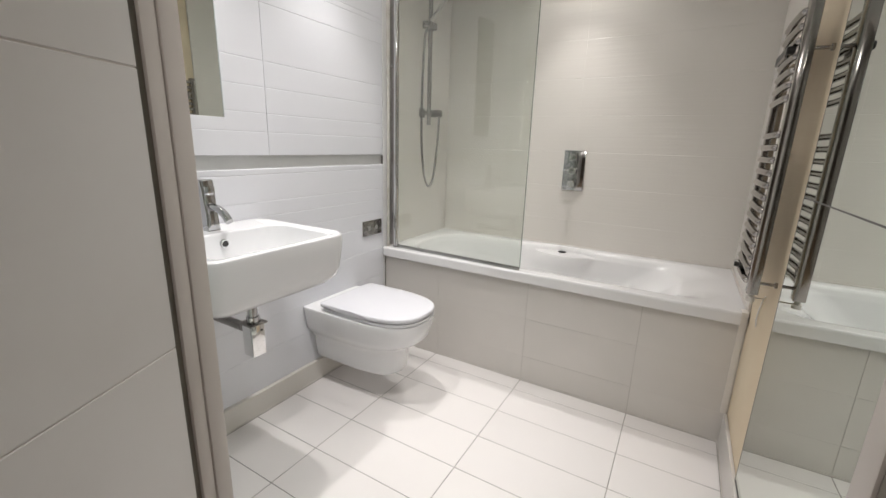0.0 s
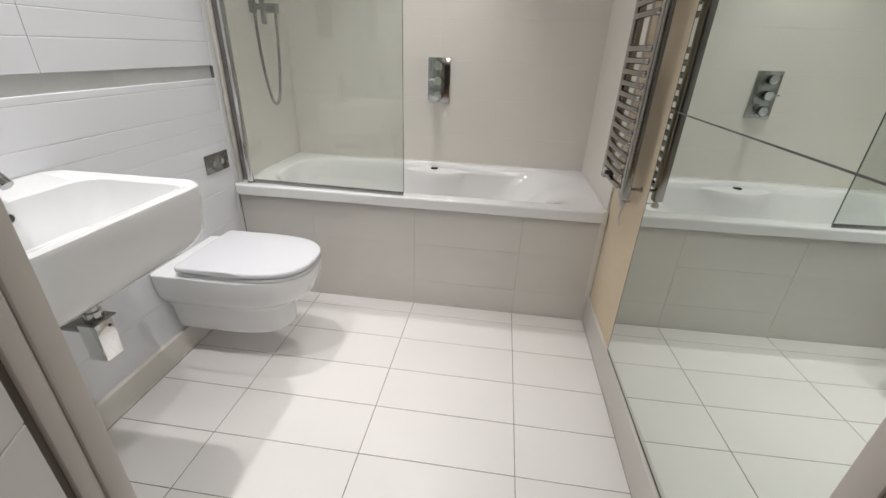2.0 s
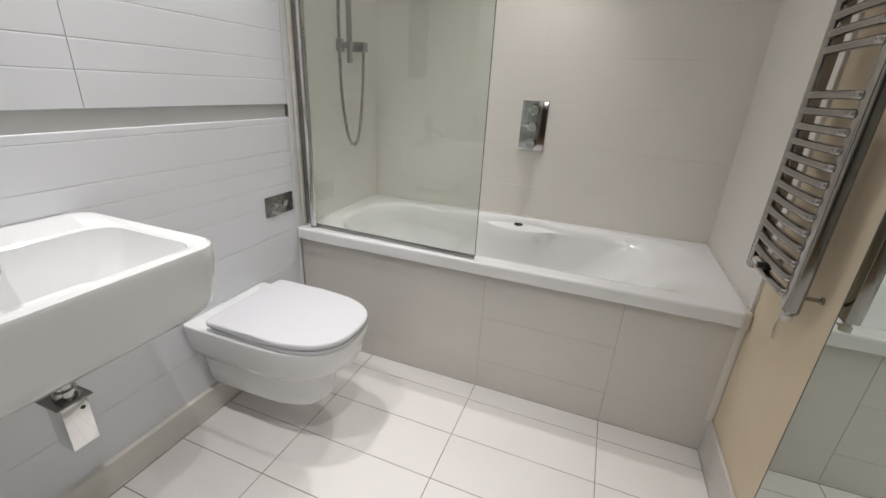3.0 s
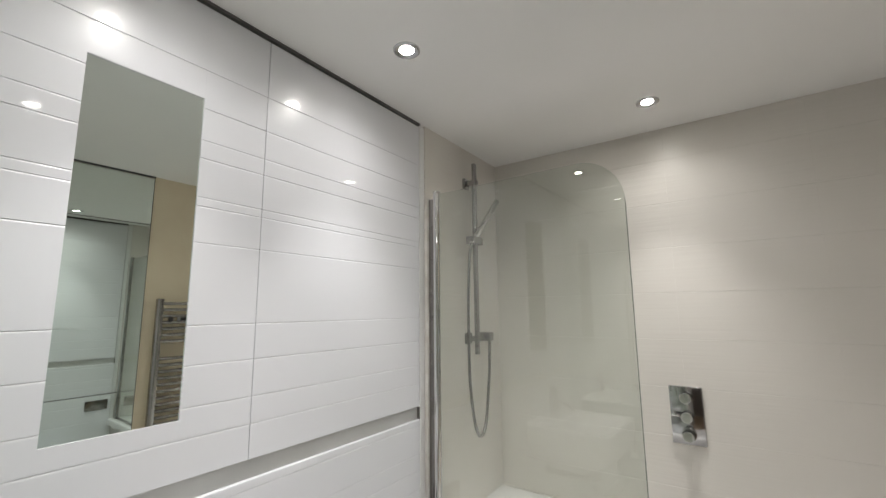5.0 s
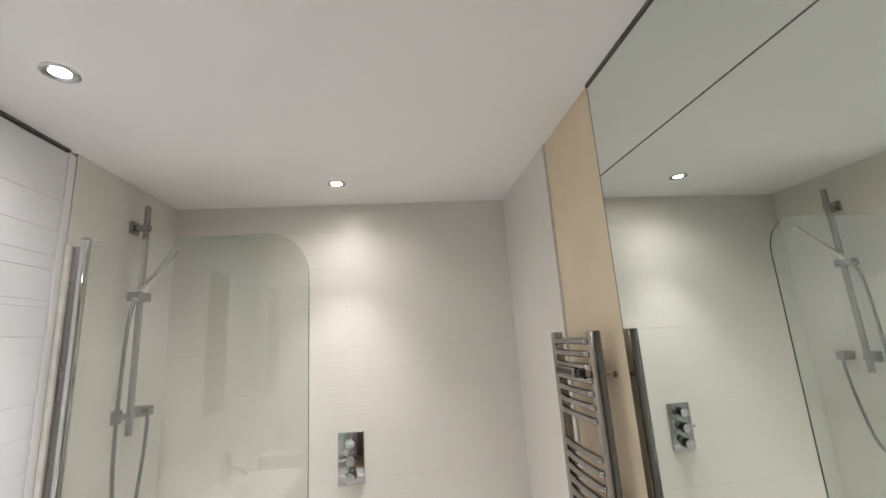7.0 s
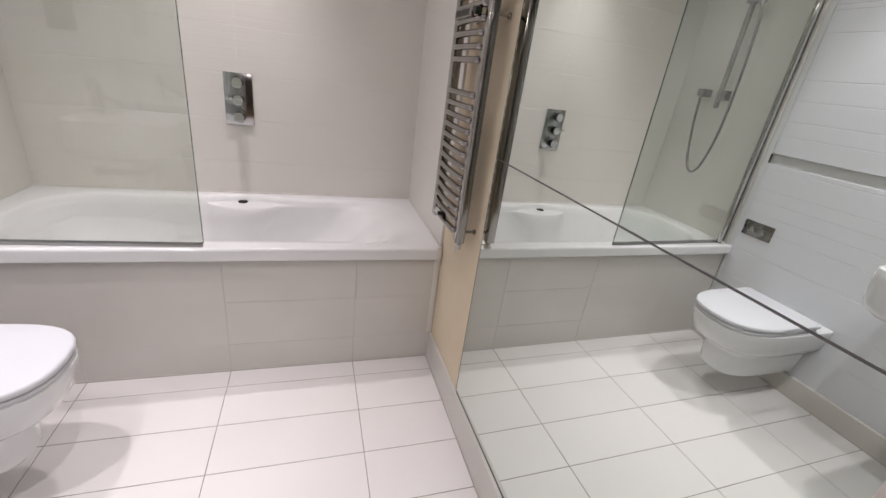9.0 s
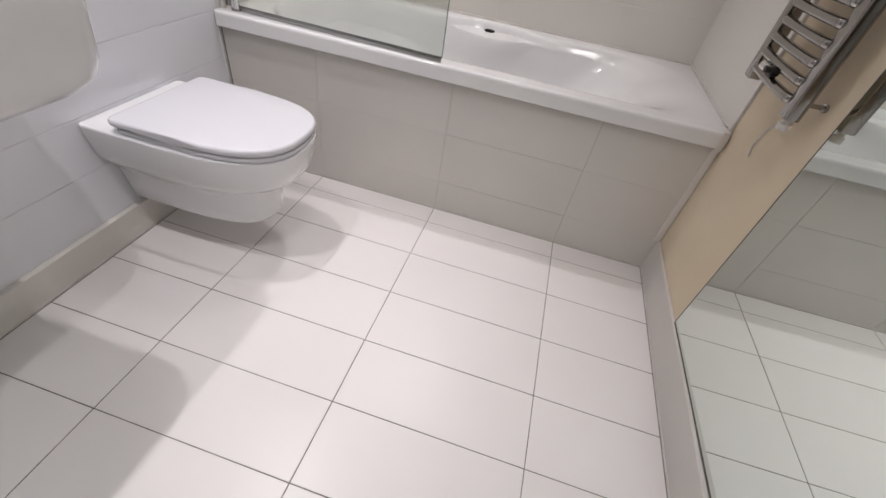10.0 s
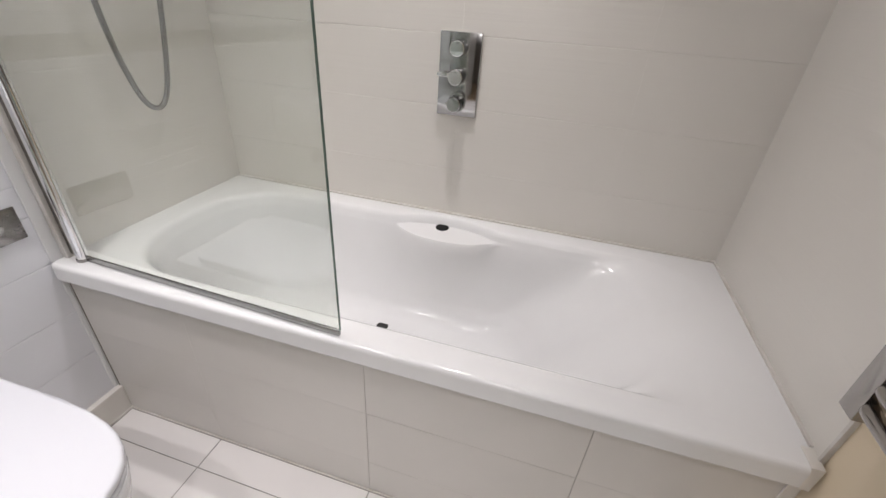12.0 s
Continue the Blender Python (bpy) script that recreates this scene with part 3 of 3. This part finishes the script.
for y, z in ((RAIL_S + 0.012, 1.425), (RAIL_N - 0.012, 1.425), (RAIL_S + 0.012, 0.768), (RAIL_N - 0.012, 0.768)):
    part("wall_bracket", tube([(RX + 0.0145, y, z), (1.704, y, z), (1.704, y, z), (1.7105, y, z)], [0.005, 0.005, 0.009, 0.009], 16), RAILCHROME, radiator)
part("valve", tube([(RX, RAIL_S, 0.738), (RX, RAIL_S, 0.726), (RX, RAIL_S, 0.725), (RX, RAIL_S, 0.712)], [0.008, 0.008, 0.012, 0.012], 16), SEALANT, radiator, "white end fitting under the rail")
bleed = part("bleed_valve", tube([(RX - 0.032, -0.150, 0.790), (RX - 0.030, -0.172, 0.790), (RX - 0.030, -0.173, 0.790), (RX - 0.028, -0.186, 0.790)], [0.010, 0.010, 0.008, 0.008], 16), POLISHED, radiator, "small chrome bleed valve between the lowest bars")
part("valve_head", tube([(RX - 0.042, -0.192, 0.790), (RX - 0.030, -0.192, 0.790), (RX - 0.029, -0.192, 0.790), (RX - 0.012, -0.192, 0.790)], [0.008, 0.008, 0.012, 0.012], 14), DARK, bleed, "dark valve head")
clip = part("control_clip", box(RX - 0.034, RX - 0.022, -0.245, -0.090, 1.416, 1.443, 0.003), STEEL, radiator, "flat chrome clip between the upper bars")
part("dark_face", box(RX - 0.0348, RX - 0.0339, -0.228, -0.105, 1.421, 1.438), DARK, clip)
part("clip_stud", tube([(RX - 0.036, -0.278, 1.430), (RX - 0.016, -0.278, 1.430)], 0.011, 16), DARK, radiator)
cable = thing("cable", "thin white cable end hanging below the towel radiator", "cable", (1.69, -0.24, 0.64))
part("wire", tube(spline([(RX + 0.002, RAIL_S, 0.724), (1.690, -0.285, 0.712), (1.705, -0.225, 0.702), (1.7065, -0.178, 0.662), (1.7065, -0.155, 0.606), (1.7065, -0.172, 0.578)], 8), 0.0022, 8), SEALANT, cable)

# ---- toilet ----
TY = -0.428


def d_outline(x0, x1, half, r_back, bow=1.0, n=16):
    """A D shape: square at the back (x0), round at the front (x1)."""
    pts = []
    flat = x0 + (x1 - x0) * 0.42
    for k in range(n + 1):
        a = math.pi / 2 - math.pi * k / n
        c, s = math.cos(a), math.sin(a)
        pts.append(Vector((flat + (x1 - flat) * abs(c) ** 0.75, TY + half * (1 if s > 0 else -1) * abs(s) ** 0.75, 0)))
    for sx, a0 in ((-1, 270), (1, 180)):
        for k in range(5):
            a = radians(a0 - 90 * k / 4)
            pts.append(Vector((x0 + r_back + r_back * math.cos(a), TY + sx * (half - r_back) + r_back * math.sin(a), 0)))
    return pts


toilet = thing("toilet", "white wall-hung ceramic toilet with its lid closed", "toilet", (0.25, TY, 0.06))
levels = [(-0.017, 0.400, 0.098, 0.119), (-0.017, 0.414, 0.108, 0.122), (-0.017, 0.421, 0.114, 0.131), (-0.017, 0.425, 0.120, 0.18), (-0.017, 0.429, 0.126, 0.232), (-0.017, 0.433, 0.130, 0.242),
          (-0.017, 0.450, 0.145, 0.262), (-0.017, 0.500, 0.162, 0.284), (-0.017, 0.524, 0.171, 0.305), (-0.017, 0.542, 0.180, 0.36), (-0.017, 0.548, 0.183, 0.390), (-0.017, 0.5475, 0.1825, 0.397), (-0.017, 0.543, 0.180, 0.400)]
rings = []
for x0, x1, half, z in levels:
    rings.append([Vector((p.x, p.y, z)) for p in d_outline(x0, x1, half, 0.012)])
part("pan", loft(rings), CERAMIC, toilet)
part("seat_ring", plate(d_outline(0.095, 0.546, 0.174, 0.02), 0.4025, 0.416, 0.004), SEATPLASTIC, toilet, "white seat ring under the lid")
part("lid", plate(d_outline(0.080, 0.549, 0.1775, 0.02), 0.4185, 0.440, 0.008, 3), SEATPLASTIC, toilet, "glossy white closed lid")
for y in (-0.075, 0.075):
    part("hinge", tube([(0.072, TY + y - 0.02, 0.413), (0.072, TY + y + 0.02, 0.413)], 0.010, 14), CHROME, toilet, "chrome lid hinge")

flush = thing("flush_plate", "chrome rectangular dual flush plate with two buttons", "flush plate", (LEFT, -0.112, 0.696))
part("face_plate", box(LEFT - 0.001, LEFT + 0.006, -0.190, -0.035, 0.656, 0.737, 0.002), STEEL, flush)
for y in (-0.140, -0.085):
    part("button", tube([(LEFT + 0.005, y, 0.697), (LEFT + 0.010, y, 0.697), (LEFT + 0.011, y, 0.697)], [0.0125, 0.0125, 0.011], 24), CHROME, flush, "round flush button")

# ---- basin, tap and trap ----
BY0, BY1, BF, BT = -1.29, -0.786, 0.442, 0.842
basin = thing("wash_basin", "white ceramic wall-hung wash basin with a rounded rectangular bowl", "wash basin", (0.2, -1.04, 0.66))


def basin_ring(x0, x1, y0, y1, rf, rb, z):
    return rrect(x0, x1, y0, y1, [rf, rb, rb, rf], z, 8, 8)


rings = [basin_ring(-0.017, BF - 0.16, BY0 + 0.09, BY1 - 0.09, 0.03, 0.05, 0.640),
         basin_ring(-0.017, BF - 0.045, BY0 + 0.035, BY1 - 0.035, 0.055, 0.05, 0.668),
         basin_ring(-0.017, BF - 0.022, BY0 + 0.012, BY1 - 0.010, 0.055, 0.05, 0.690),
         basin_ring(-0.017, BF - 0.014, BY0 + 0.003, BY1 - 0.002, 0.055, 0.05, 0.715),
         basin_ring(-0.017, BF, BY0, BY1, 0.055, 0.05, 0.80),
         basin_ring(-0.017, BF, BY0, BY1, 0.055, 0.05, BT - 0.012),
         basin_ring(-0.0165, BF - 0.002, BY0 + 0.002, BY1 - 0.002, 0.054, 0.049, BT - 0.005),
         basin_ring(-0.015, BF - 0.009, BY0 + 0.009, BY1 - 0.009, 0.05, 0.045, BT),
         basin_ring(0.118, BF - 0.022, BY0 + 0.036, BY1 - 0.036, 0.04, 0.05, BT - 0.001),
         basin_ring(0.124, BF - 0.028, BY0 + 0.042, BY1 - 0.042, 0.045, 0.055, BT - 0.006),
         basin_ring(0.130, BF - 0.040, BY0 + 0.055, BY1 - 0.055, 0.06, 0.06, BT - 0.06),
         basin_ring(0.145, BF - 0.075, BY0 + 0.085, BY1 - 0.085, 0.07, 0.07, BT - 0.115),
         basin_ring(0.175, BF - 0.12, BY0 + 0.13, BY1 - 0.13, 0.06, 0.06, BT - 0.128),
         basin_ring(0.230, BF - 0.17, BY0 + 0.22, BY1 - 0.22, 0.015, 0.015, BT - 0.132)]
part("bowl", loft(rings), CERAMIC, basin)
ring = part("overflow_ring", tube([(0.126, -1.046, 0.806), (0.136, -1.046, 0.805)], [0.0145, 0.0135], 20), CHROME, basin, "chrome overflow ring")
part("overflow_hole", tube([(0.1355, -1.046, 0.805), (0.1370, -1.046, 0.805)], 0.010, 16), DARK, ring, "dark overflow opening")
part("waste", tube([(0.262, -1.04, 0.7085), (0.262, -1.04, 0.7125), (0.262, -1.04, 0.714)], [0.022, 0.022, 0.018], 20), CHROME, basin, "round chrome waste plug")

tap = thing("basin_tap", "chrome single-lever basin mixer tap standing on the basin", "tap", (0.06, -1.04, BT))
TAPY = -1.042
bm = loft([rrect(0.030, 0.080, TAPY - 0.023, TAPY + 0.023, 0.008, BT - 0.001, 4, 1),
           rrect(0.031, 0.077, TAPY - 0.021, TAPY + 0.021, 0.008, BT + 0.05, 4, 1),
           rrect(0.030, 0.066, TAPY - 0.022, TAPY + 0.022, 0.007, BT + 0.13, 4, 1),
           rrect(0.030, 0.060, TAPY - 0.023, TAPY + 0.023, 0.006, BT + 0.165, 4, 1),
           rrect(0.033, 0.056, TAPY - 0.020, TAPY + 0.020, 0.006, BT + 0.169, 4, 1)])
part("body", bm, CHROME, tap)
part("lever", box(0.058, 0.074, TAPY - 0.017, TAPY + 0.017, BT + 0.118, BT + 0.148, 0.003), CHROME, tap, "flat chrome lever")
part("spout", tube(spline([(0.062, TAPY, BT + 0.082), (0.105, TAPY, BT + 0.077), (0.140, TAPY, BT + 0.062), (0.164, TAPY, BT + 0.040)], 8), 0.013, 16), CHROME, tap, "short curved spout")

trap = thing("bottle_trap", "square chrome bottle trap and waste pipe under the basin", "trap", (0.27, -1.05, 0.43))
part("body", box(0.240, 0.290, -1.082, -1.034, 0.447, 0.556, 0.002), POLISHED, trap)
part("collar_plate", box(0.230, 0.298, -1.090, -1.026, 0.5565, 0.562, 0.002), STEEL, trap, "thin dark plate on the trap body")
part("nut", tube([(0.266, -1.057, 0.562), (0.266, -1.057, 0.582)], 0.021, 16), CHROME, trap)
part("tail_pipe", tube([(0.266, -1.057, 0.580), (0.266, -1.057, 0.70)], 0.016, 16), CHROME, trap)
part("screw", tube([(0.2895, -1.046, 0.535), (0.2915, -1.046, 0.535)], 0.004, 12), DARK, trap, "small dark screw")
part("waste_pipe", tube([(0.242, -1.057, 0.530), (-0.020, -1.057, 0.530)], 0.016, 16), STEEL, trap)
part("pipe_collar", tube([(-0.0178, -1.057, 0.530), (-0.010, -1.057, 0.530)], 0.032, 20), CHROME, trap)

# ---- downlights ----
def downlight():
    ob = thing("downlight", "round recessed ceiling downlight with a chrome rim, lit", "ceiling light", (0, 0, CEIL), "recessed ceiling downlights")
    prof = [(0.043, 0.0), (0.042, -0.004), (0.037, -0.006), (0.031, -0.0045), (0.022, -0.0012)]
    rings = [[Vector((r * math.cos(2 * math.pi * k / 32), r * math.sin(2 * math.pi * k / 32), CEIL + z - 0.0003)) for k in range(32)] for r, z in prof]
    part("rim", loft(rings, False, False), CHROME, ob, "chrome ring")
    rings = [[Vector((r * math.cos(2 * math.pi * k / 32), r * math.sin(2 * math.pi * k / 32), CEIL + z)) for k in range(32)] for r, z in ((0.0235, -0.0004), (0.0225, -0.0018), (0.016, -0.0026))]
    part("bulb", loft(rings), GLOW, ob, "glowing lamp face")
    return ob


first = downlight()
for x, y in LAMPS[1:]:
    copy_thing(first, pose(x, y, CEIL))
first.location = (*LAMPS[0], CEIL)

# ---- tiles ----
GAP = 0.0022


def tile_floor():
    for x0, x1 in spans(0.003, 1.695, 0.35, 0.5):
        for y0, y1 in spans(-1.60, -0.005, -0.7, 0.2):
            piece("tile", (x1 - x0 - GAP, y1 - y0 - GAP, 0.010), ((x0 + x1) / 2, (y0 + y1) / 2, -0.005), FLOORTILE, floor)


def tile_wall(parent, axis, at, a0, a1, start, z0, z1, mat, gap=0.0002, depth=0.012, bevel=0.0012, rowgap=0.0002, rows=True):
    for u0, u1 in spans(a0, a1, start, 0.5):
        for w0, w1 in spans(z0, z1, 0.13, 0.2):
            if axis == "y":
                piece("tile", (u1 - u0 - gap, depth, w1 - w0 - rowgap), ((u0 + u1) / 2, at, (w0 + w1) / 2), mat, parent, bevel, rows)
            else:
                piece("tile", (depth, u1 - u0 - gap, w1 - w0 - rowgap), (at, (u0 + u1) / 2, (w0 + w1) / 2), mat, parent, bevel, rows)


tile_floor()
tile_wall(wall_north, "y", 0.689, -0.0142, 1.7052, 0.35, RIM - 0.02, CEIL, WALLTILE, bevel=0.0018)
tile_wall(wall_west_alcove, "x", -0.0195, 0.020, 0.6838, 0.183, RIM - 0.02, CEIL, WALLTILE, gap=0.0, bevel=0.0005, rowgap=0.0)
tile_wall(wall_east_alcove, "x", 1.7105, 0.008, 0.6838, 0.183, 0.0, CEIL, WALLTILE, gap=0.0, bevel=0.0003, rowgap=0.0)
for x0, x1, row in ((-0.012, 0.85, 0.0002), (0.85, 1.35, 0.0012), (1.35, 1.704, 0.0002)):
    tile_wall(panel, "y", 0.006, x0 + 0.0006, x1 - 0.0006, 0.35, 0.003, 0.524, PLAINTILE, 0.0004, bevel=0.0004 if row > 0.001 else 0.0002, rowgap=row, rows=False)
structure("trim", box(1.7015, 1.711, 0.0005, 0.0075, 0.133, CEIL - 0.001, 0.001), SEALANT, "cream edge strip where the wall tiles end")
